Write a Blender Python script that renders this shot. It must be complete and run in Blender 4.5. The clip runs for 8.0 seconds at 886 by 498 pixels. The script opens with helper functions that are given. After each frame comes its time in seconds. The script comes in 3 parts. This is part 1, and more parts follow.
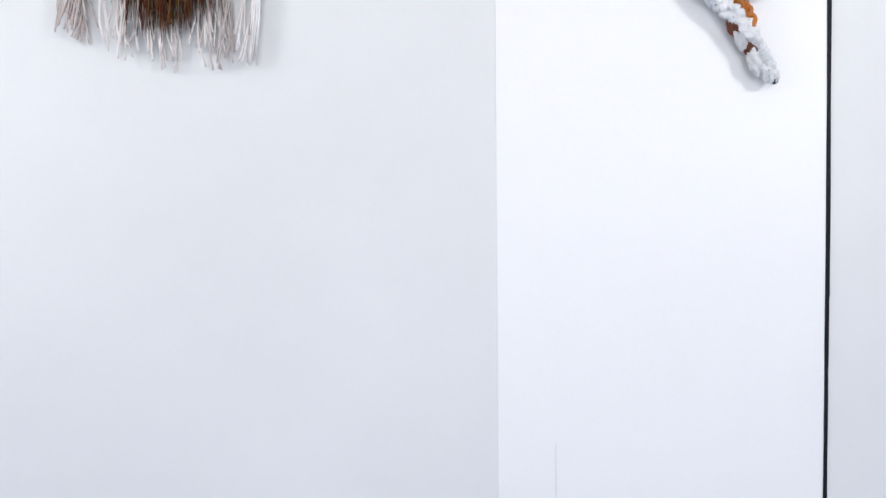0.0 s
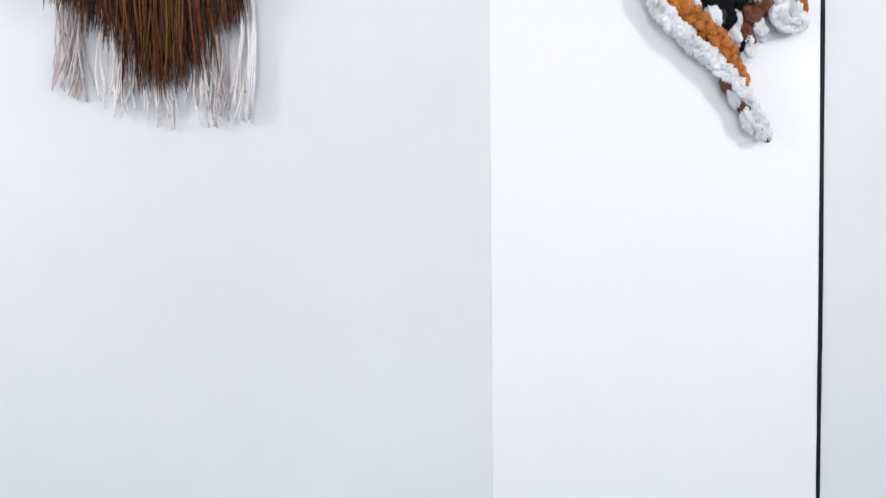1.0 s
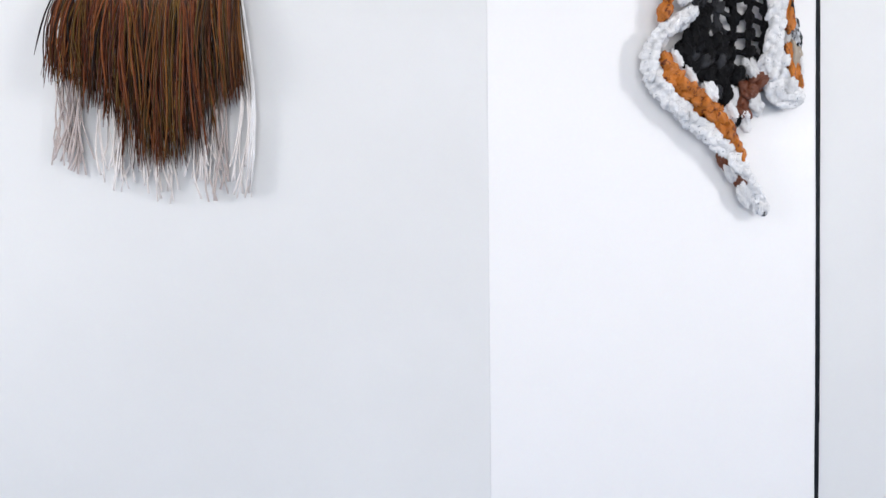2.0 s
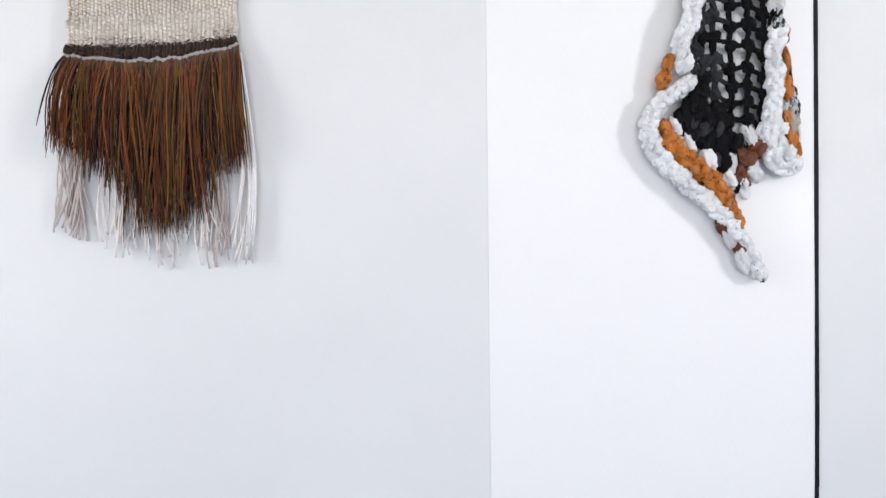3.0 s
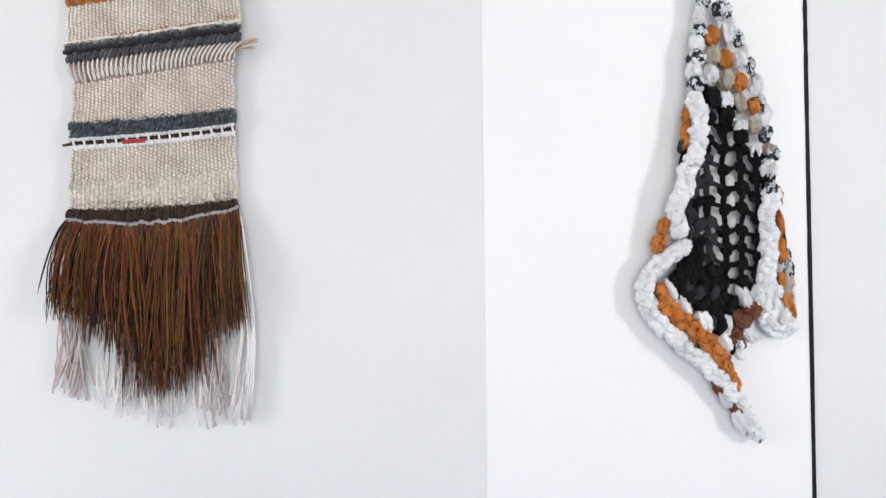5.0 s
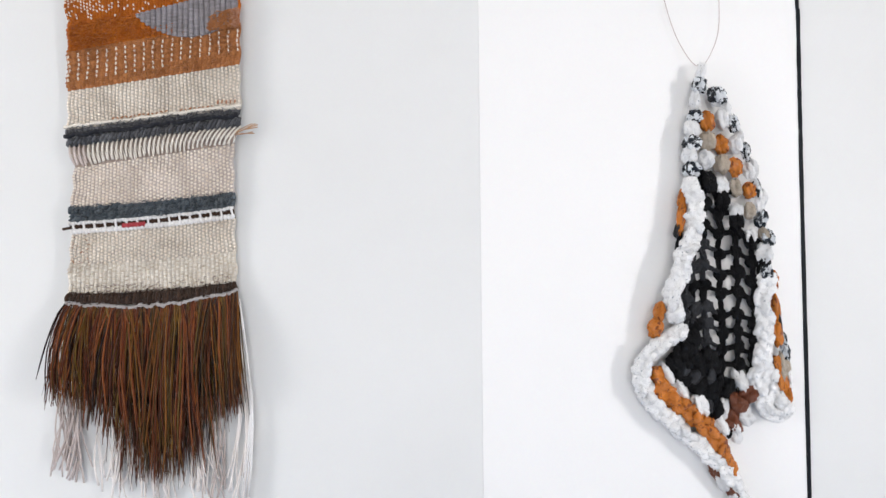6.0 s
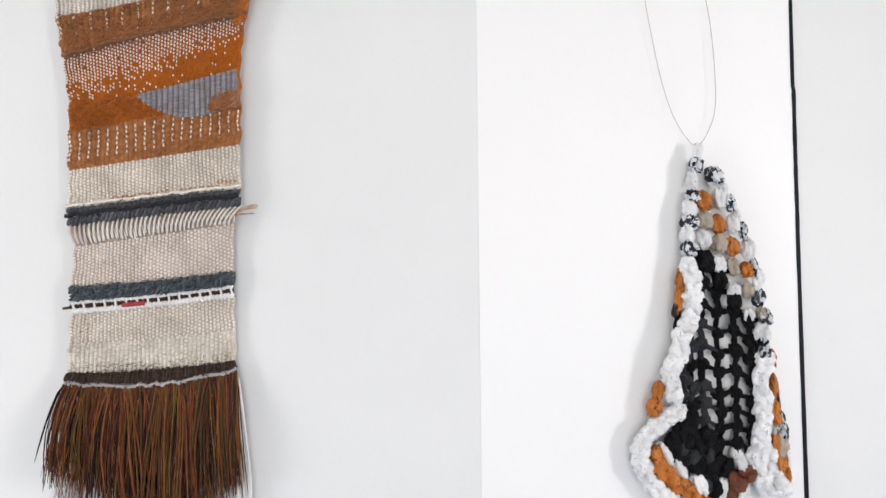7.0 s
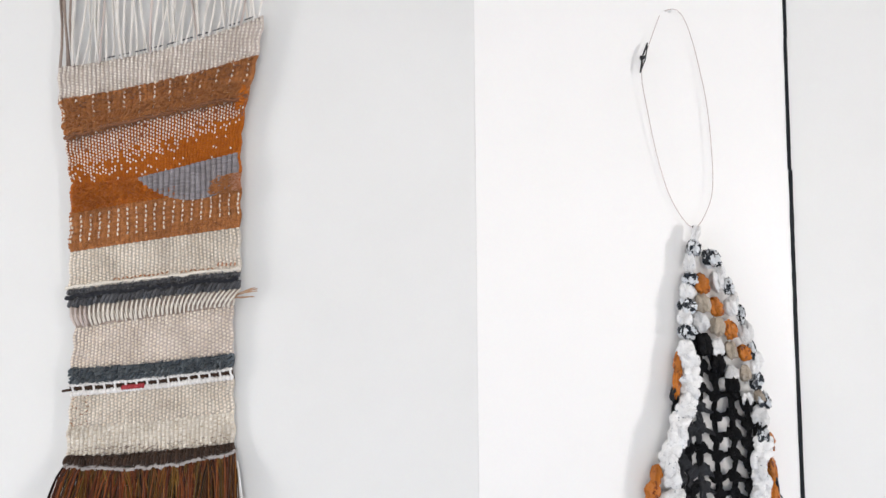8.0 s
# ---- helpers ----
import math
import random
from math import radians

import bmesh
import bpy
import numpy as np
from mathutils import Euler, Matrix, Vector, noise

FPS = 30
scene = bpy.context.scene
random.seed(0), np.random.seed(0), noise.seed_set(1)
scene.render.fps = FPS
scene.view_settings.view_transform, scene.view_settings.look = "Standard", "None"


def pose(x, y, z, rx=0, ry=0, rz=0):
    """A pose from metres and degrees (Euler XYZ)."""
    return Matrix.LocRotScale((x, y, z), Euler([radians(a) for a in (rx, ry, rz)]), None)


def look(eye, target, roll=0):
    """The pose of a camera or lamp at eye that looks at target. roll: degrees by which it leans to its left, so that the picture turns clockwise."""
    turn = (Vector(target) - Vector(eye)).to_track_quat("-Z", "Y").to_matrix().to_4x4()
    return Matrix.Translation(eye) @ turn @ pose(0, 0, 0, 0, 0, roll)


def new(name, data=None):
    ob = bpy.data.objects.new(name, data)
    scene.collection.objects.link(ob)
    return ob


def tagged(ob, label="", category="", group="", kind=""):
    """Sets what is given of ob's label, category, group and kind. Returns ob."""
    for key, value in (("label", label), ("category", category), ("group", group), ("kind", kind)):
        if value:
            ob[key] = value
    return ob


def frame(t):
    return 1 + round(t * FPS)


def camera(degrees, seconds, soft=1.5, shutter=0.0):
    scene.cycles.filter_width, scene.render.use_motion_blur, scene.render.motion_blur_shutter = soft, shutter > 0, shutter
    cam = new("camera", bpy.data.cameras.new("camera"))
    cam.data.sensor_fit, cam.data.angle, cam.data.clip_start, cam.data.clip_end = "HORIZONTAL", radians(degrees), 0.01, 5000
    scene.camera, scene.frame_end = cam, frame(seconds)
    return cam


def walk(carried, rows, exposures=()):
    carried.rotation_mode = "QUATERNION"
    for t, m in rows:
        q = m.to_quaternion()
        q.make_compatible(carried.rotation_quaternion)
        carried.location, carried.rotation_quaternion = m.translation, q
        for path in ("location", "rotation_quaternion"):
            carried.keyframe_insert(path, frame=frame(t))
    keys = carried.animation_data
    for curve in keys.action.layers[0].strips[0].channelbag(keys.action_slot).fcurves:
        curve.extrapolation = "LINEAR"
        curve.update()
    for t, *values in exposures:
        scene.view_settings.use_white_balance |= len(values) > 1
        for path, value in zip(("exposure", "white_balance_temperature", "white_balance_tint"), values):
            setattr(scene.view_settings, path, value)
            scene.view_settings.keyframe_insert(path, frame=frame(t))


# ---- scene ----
cam = camera(78.3, 8.0, 1.5)
PATH = [
    (0, (-0.003, 0.009, 0.83), (-0.007, 2.008, 0.762), -0.8),
    (0.5, (-0.002, 0.008, 0.872), (0.0, 2.006, 0.8), -0.9),
    (1, (0.007, 0.007, 0.919), (0.001, 2.005, 0.844), -0.8),
    (1.5, (0.008, 0.007, 0.974), (0.006, 2.006, 0.905), -0.8),
    (3, (0.009, 0.007, 1.119), (0.01, 2.007, 1.071), -0.9),
    (3.5, (0.01, 0.006, 1.175), (0.011, 2.006, 1.135), -0.9),
    (4, (0.012, 0.005, 1.235), (0.013, 2.005, 1.204), -0.8),
    (4.5, (0.013, 0.005, 1.286), (0.016, 2.005, 1.271), -0.9),
    (6, (0.019, -0.001, 1.462), (0.026, 1.999, 1.481), -0.8),
    (6.5, (0.019, -0.003, 1.512), (0.029, 1.996, 1.543), -0.8),
    (7, (0.021, -0.006, 1.572), (0.031, 1.994, 1.617), -0.8),
    (7.5, (0.023, -0.009, 1.624), (0.031, 1.99, 1.681), -0.8),
    (8, (0.026, -0.013, 1.688), (0.033, 1.986, 1.759), -0.7),
]
EXPOSURES = [(0.0, 0.01, 6150, 13), (1.5, -0.02, 6170, 13), (4.0, -0.05, 6250, 12), (6.0, -0.05, 6350, 12), (8.0, -0.05, 6470, 12)]
walk(cam, [(t, look(eye, target, roll)) for t, eye, target, roll in PATH], EXPOSURES)

# ---- light: an assumed closed white room with a lamp added in three unseen openings ----
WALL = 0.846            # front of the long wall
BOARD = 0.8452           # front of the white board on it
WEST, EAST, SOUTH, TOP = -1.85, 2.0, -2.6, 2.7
world = bpy.data.worlds.new("sky")
scene.world = world
world.use_nodes = True
sky = world.node_tree.nodes.new("ShaderNodeTexSky")
sky.sky_type, sky.sun_disc = "NISHITA", False
sky.sun_elevation, sky.sun_rotation = radians(35), radians(180)
world.node_tree.links.new(sky.outputs[0], world.node_tree.nodes["Background"].inputs[0])
world.node_tree.nodes["Background"].inputs[1].default_value = 0.1


def added_lamp(name, x, y, z, wide, high, toward, power, colour):
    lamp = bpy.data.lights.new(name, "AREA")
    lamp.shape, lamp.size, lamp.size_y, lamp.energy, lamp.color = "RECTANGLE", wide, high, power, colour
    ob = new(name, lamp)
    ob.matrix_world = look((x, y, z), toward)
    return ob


# two side lamps and a front fill, all added; no windows are known here
added_lamp("window_light_west", WEST - 0.05, -0.12, 1.45, 0.6, 1.0, (0, -0.12, 1.45), 18, (1.0, 0.97, 0.93))
added_lamp("window_light_east", EAST + 0.05, -0.62, 1.58, 0.36, 0.55, (0, -0.62, 1.58), 33, (1.0, 0.97, 0.93))
added_lamp("window_light_south", 0.1, SOUTH - 0.05, 1.5, 2.0, 1.5, (0.1, 0, 1.5), 30, (1.0, 0.98, 0.96))


# ---- materials ----
def material(name):
    m = bpy.data.materials.new(name)
    m.use_nodes = True
    t = m.node_tree
    return m, t, t.nodes["Principled BSDF"]


def node(t, kind, **values):
    n = t.nodes.new(kind)
    for key, value in values.items():
        n.inputs[key].default_value = value
    return n


def noise_at(t, scale, detail=4.0, rough=0.6):
    coord = t.nodes.new("ShaderNodeTexCoord")
    n = node(t, "ShaderNodeTexNoise", Scale=scale, Detail=detail, Roughness=rough)
    t.links.new(coord.outputs["Object"], n.inputs["Vector"])
    return n


def ramp(t, source, *stops):
    r = t.nodes.new("ShaderNodeValToRGB")
    while len(r.color_ramp.elements) < len(stops):
        r.color_ramp.elements.new(0.5)
    for e, (at, colour) in zip(r.color_ramp.elements, stops):
        e.position, e.color = at, (*colour, 1)
    t.links.new(source, r.inputs[0])
    return r


def mixed(t, kind, factor, a, b):
    m = t.nodes.new("ShaderNodeMix")
    m.data_type, m.blend_type = "RGBA", kind
    for value, socket in ((factor, m.inputs[0]), (a, m.inputs[6]), (b, m.inputs[7])):
        if isinstance(value, bpy.types.NodeSocket):
            t.links.new(value, socket)
        else:
            socket.default_value = value if isinstance(value, float) else (*value, 1)
    return m.outputs[2]


def bumped(t, shader, height, strength, distance):
    b = node(t, "ShaderNodeBump", Strength=strength, Distance=distance)
    t.links.new(height, b.inputs["Height"])
    t.links.new(b.outputs[0], shader.inputs["Normal"])


def paint(name, colour, rough=0.6, uneven=0.03, relief=0.12):
    m, t, s = material(name)
    wide, fine = noise_at(t, 2.2, 5), noise_at(t, 260, 3)
    dark = tuple(c * (1 - 2 * uneven) for c in colour)
    base = ramp(t, wide.outputs[0], (0.3, dark), (0.7, colour))
    t.links.new(mixed(t, "MULTIPLY", 0.05, base.outputs[0], fine.outputs[1]), s.inputs["Base Color"])
    s.inputs["Roughness"].default_value = rough
    bumped(t, s, fine.outputs[0], relief, 0.0006)
    return m


def yarn(name, *colours, spread=0.25, fuzz=1500):
    """Spun yarn: each strand takes a tone of its own between the colours, with fibres and small soiling."""
    m, t, s = material(name)
    geo = t.nodes.new("ShaderNodeNewGeometry")
    steps = [(i / max(1, len(colours) - 1), c) for i, c in enumerate(colours)]
    if len(steps) == 1:
        steps = [(0.0, tuple(c * (1 - spread) for c in colours[0])), (1.0, tuple(min(1, c * (1 + spread * 0.6)) for c in colours[0]))]
    base = ramp(t, geo.outputs["Random Per Island"], *steps)
    fine, patch = noise_at(t, fuzz, 4, 0.7), noise_at(t, 26, 3)
    fibre = ramp(t, fine.outputs[0], (0.25, (0.72, 0.72, 0.72)), (0.75, (1.18, 1.18, 1.18)))
    tone = ramp(t, patch.outputs[0], (0.3, (0.84, 0.82, 0.80)), (0.7, (1.08, 1.08, 1.08)))
    a = mixed(t, "MULTIPLY", 1.0, base.outputs[0], fibre.outputs[0])
    t.links.new(mixed(t, "MULTIPLY", 1.0, a, tone.outputs[0]), s.inputs["Base Color"])
    s.inputs["Roughness"].default_value = 0.92
    s.inputs["Sheen Weight"].default_value = 0.12
    s.inputs["Specular IOR Level"].default_value = 0.2
    bumped(t, s, fine.outputs[0], 0.7, 0.0008)
    return m


def film(name, colour, fleck=None, amount=0.62, rough=0.27, gloss=0.6, thin=0.0, grain=2.4):
    """Crumpled plastic film cut into strips; fleck: the colour of printed scraps in it."""
    m, t, s = material(name)
    fine, wide = noise_at(t, 9.0, 6, 0.7), noise_at(t, grain, 3)
    info = t.nodes.new("ShaderNodeObjectInfo")
    coord = t.nodes.new("ShaderNodeTexCoord")
    shift = t.nodes.new("ShaderNodeVectorMath")
    shift.operation = "MULTIPLY_ADD"
    spread = t.nodes.new("ShaderNodeCombineXYZ")
    for k in range(3):
        t.links.new(info.outputs["Random"], spread.inputs[k])
    t.links.new(spread.outputs[0], shift.inputs[0])
    shift.inputs[1].default_value = (37, 53, 71)
    t.links.new(coord.outputs["Object"], shift.inputs[2])
    for n in (fine, wide):
        t.links.new(shift.outputs[0], n.inputs["Vector"])
    lo, hi = tuple(c * 0.86 for c in colour), tuple(min(1, c * 1.08) for c in colour)
    tone = ramp(t, info.outputs["Random"], (0.0, lo), (1.0, hi)).outputs[0]
    # crease shade put into the colour, from the noise that also makes the bumps
    shade = ramp(t, fine.outputs[0], (0.3, (0.92, 0.92, 0.93)), (0.6, (1.05, 1.05, 1.05)))
    tone = mixed(t, "MULTIPLY", 1.0, tone, shade.outputs[0])
    if fleck:
        mask = ramp(t, wide.outputs[0], (amount, (0, 0, 0)), (amount + 0.03, (1, 1, 1)))
        tone = mixed(t, "MIX", mask.outputs[0], tone, fleck)
    t.links.new(tone, s.inputs["Base Color"])
    s.inputs["Roughness"].default_value = rough
    s.inputs["Specular IOR Level"].default_value = gloss
    s.inputs["Subsurface Weight"].default_value = thin
    s.inputs["Subsurface Radius"].default_value = (0.006, 0.006, 0.006)
    bumped(t, s, fine.outputs[0], 1.0, 0.0035)
    return m


def plain(name, colour, rough=0.5, metal=0.0, gloss=0.5):
    m, t, s = material(name)
    n = noise_at(t, 300, 3)
    lo = tuple(c * 0.75 for c in colour)
    t.links.new(ramp(t, n.outputs[0], (0.35, lo), (0.65, colour)).outputs[0], s.inputs["Base Color"])
    s.inputs["Roughness"].default_value, s.inputs["Metallic"].default_value = rough, metal
    s.inputs["Specular IOR Level"].default_value = gloss
    return m


WALL_PAINT = paint("wall_paint", (0.74, 0.745, 0.74), 0.7)
BOARD_PAINT = paint("board_paint", (0.845, 0.84, 0.835), 0.5, 0.012, 0.05)
ROOM_PAINT = paint("room_paint", (0.78, 0.78, 0.77), 0.7)
# unseen floor, made blue so that its bounce cools the lower wall
BOUNCE_FLOOR = paint("floor_bounce_blue", (0.26, 0.36, 0.52), 0.5)
BLACK_TAPE = plain("black_tape", (0.010, 0.012, 0.016), 0.6, gloss=0.12)
CREAM = yarn("cream_yarn", (0.68, 0.63, 0.56), (0.84, 0.80, 0.73))
# cream weft with the shade between stitches put into its colour
CREAM_SHADE = yarn("cream_weft_shade", (0.52, 0.47, 0.41), (0.70, 0.65, 0.58))
GOLD_CREAM = yarn("gold_cream_yarn", (0.58, 0.50, 0.39), (0.84, 0.79, 0.71))
LILAC = yarn("lilac_beige_yarn", (0.52, 0.45, 0.41), (0.68, 0.60, 0.56))
SOFT_WARP = yarn("soft_warp_cotton", (0.80, 0.70, 0.59), (0.91, 0.84, 0.75))
WARP = yarn("warp_cotton", (0.70, 0.66, 0.61), (0.88, 0.86, 0.83))
TAN = yarn("tan_wool", (0.31, 0.116, 0.036), (0.45, 0.183, 0.062))
DARK_TAN = yarn("dark_tan_wool", (0.16, 0.066, 0.034), (0.25, 0.11, 0.055))
PLUM = yarn("plum_brown_wool", (0.22, 0.085, 0.050), (0.32, 0.13, 0.075))
ORANGE = yarn("orange_wool", (0.38, 0.092, 0.004), (0.53, 0.150, 0.009))
PINK_TAN = yarn("pinkish_tan_wool", (0.40, 0.17, 0.09), (0.55, 0.29, 0.18))
WEDGE = yarn("grey_wool", (0.23, 0.215, 0.23), (0.33, 0.31, 0.33))
CHARCOAL = yarn("charcoal_wool", (0.060, 0.063, 0.072), (0.14, 0.145, 0.16))
BLACK_YARN = yarn("black_wool", (0.008, 0.009, 0.014), (0.02, 0.022, 0.03))
SLATE = yarn("slate_wool", (0.055, 0.070, 0.085), (0.15, 0.175, 0.195))
WHITE_YARN = yarn("white_wool", (0.76, 0.75, 0.75), (0.86, 0.85, 0.85))
BROWN = yarn("brown_wool", (0.028, 0.016, 0.011), (0.085, 0.048, 0.032))
RED = yarn("red_wool", (0.30, 0.030, 0.040), (0.42, 0.06, 0.07))
PALE_GREY = yarn("pale_grey_wool", (0.30, 0.28, 0.28), (0.44, 0.42, 0.42))
# near-black and bright steps paint in gap shade and highlights, among raffia's own tones
RAFFIA = [yarn("raffia_fibre_shaded", *c, fuzz=500) for c in (
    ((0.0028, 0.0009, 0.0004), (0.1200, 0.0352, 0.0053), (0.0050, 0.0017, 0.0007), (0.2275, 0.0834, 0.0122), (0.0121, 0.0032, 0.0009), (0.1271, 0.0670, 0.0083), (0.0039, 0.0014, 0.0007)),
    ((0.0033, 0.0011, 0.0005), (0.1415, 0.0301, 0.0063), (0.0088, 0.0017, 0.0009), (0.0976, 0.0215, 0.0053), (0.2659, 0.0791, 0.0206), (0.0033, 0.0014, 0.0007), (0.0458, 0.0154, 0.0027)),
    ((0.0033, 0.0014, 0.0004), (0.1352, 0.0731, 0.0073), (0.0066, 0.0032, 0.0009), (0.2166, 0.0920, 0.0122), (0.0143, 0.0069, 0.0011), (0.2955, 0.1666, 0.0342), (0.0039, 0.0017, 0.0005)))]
TASSEL = yarn("tassel_cotton", (0.76, 0.70, 0.67), (0.90, 0.86, 0.83))
ASH_PINK = yarn("ash_pink_cotton", (0.50, 0.42, 0.40), (0.70, 0.62, 0.59))
# ground behind the loops, browned and darkened to imitate shade in their gaps
LOOP_SHADE = yarn("loop_gap_shade", (0.37, 0.30, 0.26), (0.50, 0.42, 0.37))
THREAD_BROWN = yarn("brown_thread", (0.26, 0.20, 0.17), (0.40, 0.33, 0.29))
FILM_WHITE = film("white_film", (0.95, 0.955, 0.96), (0.20, 0.24, 0.29), 0.655, rough=0.2, gloss=0.7, thin=0.4, grain=5.5)
FILM_MOTTLED = film("mottled_film", (0.76, 0.79, 0.82), (0.012, 0.018, 0.028), 0.49)
FILM_CLEAR = film("clear_film", (0.84, 0.84, 0.84), None, thin=0.3)
FILM_BEIGE = film("beige_film", (0.46, 0.39, 0.31), None, thin=0.2)
FILM_ORANGE = film("orange_film", (0.60, 0.185, 0.018), (0.22, 0.052, 0.009), 0.57, rough=0.27)
FILM_RUST = film("rust_film", (0.15, 0.036, 0.009), None, rough=0.38)
FILM_BLACK = film("black_film", (0.005, 0.005, 0.006), None, rough=0.45, gloss=0.12)
# greyer copy of the black film: its sheen is painted into the colour
FILM_SHEEN = film("black_film_sheen", (0.021, 0.022, 0.026), None, rough=0.36, gloss=0.35)
WIRE = plain("copper_wire", (0.42, 0.30, 0.28), 0.4, 0.3)
DARK_METAL = plain("dark_metal", (0.035, 0.035, 0.038), 0.4, 0.6)
WOOD = plain("pale_wood", (0.42, 0.30, 0.19), 0.6)


# ---- building helpers ----
class Geo:
    """Gathers vertices and faces for one mesh; each face carries a material slot."""

    def __init__(self):
        self.v, self.f, self.slot = [], [], []

    def add(self, verts, faces, slot=0):
        n = len(self.v)
        self.v += [tuple(p) for p in verts]
        self.f += [tuple(n + i for i in f) for f in faces]
        self.slot += [slot] * len(faces)

    def box(self, x0, x1, y0, y1, z0, z1, slot=0):
        c = [(x, y, z) for x in (x0, x1) for y in (y0, y1) for z in (z0, z1)]
        self.add(c, [(0, 1, 3, 2), (4, 6, 7, 5), (0, 4, 5, 1), (2, 3, 7, 6), (0, 2, 6, 4), (1, 5, 7, 3)], slot)

    def tube(self, points, radius, sides=5, slot=0, flat=1.0):
        """radius: a number, or a function of the way along, 0 to 1."""
        pts = [Vector(p) for p in points]
        n, verts, faces = len(pts), [], []
        for i, p in enumerate(pts):
            way = (pts[min(i + 1, n - 1)] - pts[max(i - 1, 0)]).normalized()
            side = way.cross(Vector((0, 1, 0)))
            side = side.normalized() if side.length > 1e-4 else Vector((1, 0, 0))
            up = side.cross(way)
            r = radius(i / (n - 1)) if callable(radius) else radius
            for k in range(sides):
                a = 2 * math.pi * k / sides
                verts.append(p + side * (r * math.cos(a)) + up * (r * flat * math.sin(a)))
        for i in range(n - 1):
            for k in range(sides):
                k2 = (k + 1) % sides
                faces.append((i * sides + k, i * sides + k2, (i + 1) * sides + k2, (i + 1) * sides + k))
        faces += [tuple(range(sides))[::-1], tuple((n - 1) * sides + k for k in range(sides))]
        self.add(verts, faces, slot)

    def mesh(self, name, materials, smooth=True):
        me = bpy.data.meshes.new(name)
        me.from_pydata(self.v, [], self.f)
        for m in materials:
            me.materials.append(m)
        me.polygons.foreach_set("material_index", self.slot)
        me.polygons.foreach_set("use_smooth", [smooth] * len(self.f))
        bm = bmesh.new()
        bm.from_mesh(me)
        bmesh.ops.recalc_face_normals(bm, faces=bm.faces)
        bm.to_mesh(me)
        bm.free()
        return me


def part(name, geo, materials, parent=None, label="", smooth=True):
    materials = materials if isinstance(materials, (list, tuple)) else [materials]
    ob = new(name, geo.mesh(name, materials, smooth))
    ob.parent = parent
    return tagged(ob, label)


def thing(name, at, label, category, group=""):
    ob = new(name)
    ob.empty_display_size = 0.05
    ob.location = at
    return tagged(ob, label, category, group)


def rest(child, parent):
    """Put a mesh built in world metres under a thing that stands elsewhere."""
    child.parent = parent
    child.matrix_parent_inverse = Matrix.Translation(parent.location).inverted()
    return child


# ---- the room: wall_north is real, the other sides are unseen and assumed ----
def slab(name, label, mat, *boxes):
    g = Geo()
    for b in boxes:
        g.box(*b)
    return tagged(part(name, g, mat, smooth=False), label, name.split("_")[0], kind="structure")


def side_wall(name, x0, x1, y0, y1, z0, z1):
    """A side wall with an opening y0..y1, z0..z1 through it, made for an added lamp."""
    return slab(name, "unseen white side wall, opening added for a lamp", ROOM_PAINT,
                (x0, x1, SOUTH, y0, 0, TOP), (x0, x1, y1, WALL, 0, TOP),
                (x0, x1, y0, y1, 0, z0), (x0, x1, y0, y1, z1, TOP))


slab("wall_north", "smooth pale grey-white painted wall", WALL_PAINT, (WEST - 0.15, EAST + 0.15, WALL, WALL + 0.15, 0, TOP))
slab("wall_south", "unseen white wall, wide opening added for a fill lamp", ROOM_PAINT,
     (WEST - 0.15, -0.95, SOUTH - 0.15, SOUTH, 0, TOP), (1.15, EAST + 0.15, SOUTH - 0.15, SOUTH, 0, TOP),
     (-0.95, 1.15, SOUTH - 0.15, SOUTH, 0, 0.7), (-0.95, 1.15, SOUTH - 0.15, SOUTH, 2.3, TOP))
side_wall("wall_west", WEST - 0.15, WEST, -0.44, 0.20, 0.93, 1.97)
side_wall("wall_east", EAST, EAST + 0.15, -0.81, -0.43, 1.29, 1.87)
slab("floor", "unseen floor, coloured blue-grey to bounce cool light", BOUNCE_FLOOR, (WEST - 0.15, EAST + 0.15, SOUTH - 0.15, WALL + 0.15, -0.1, 0))
slab("ceiling", "plain white ceiling", ROOM_PAINT, (WEST - 0.15, EAST + 0.15, SOUTH - 0.15, WALL + 0.15, TOP, TOP + 0.1))

# the white board on the wall, with a dark strip along one long edge
BX1 = 0.583
board = thing("wall_board", (0.33, BOARD, 0.0), "tall smooth bright white board fixed on the wall", "board")
g = Geo()
verts = [(x, y, z) for z, left in ((0.004, 0.0752), (TOP - 0.004, 0.0857)) for y in (BOARD, WALL - 0.0001) for x in (left, BX1)]
g.add(verts, [(0, 1, 3, 2), (4, 6, 7, 5), (0, 4, 5, 1), (2, 3, 7, 6), (0, 2, 6, 4), (1, 5, 7, 3)])
face = rest(part("panel", g, BOARD_PAINT, smooth=False), board)
bev = face.modifiers.new("soft_edges", "BEVEL")
bev.width, bev.segments = 0.0003, 2
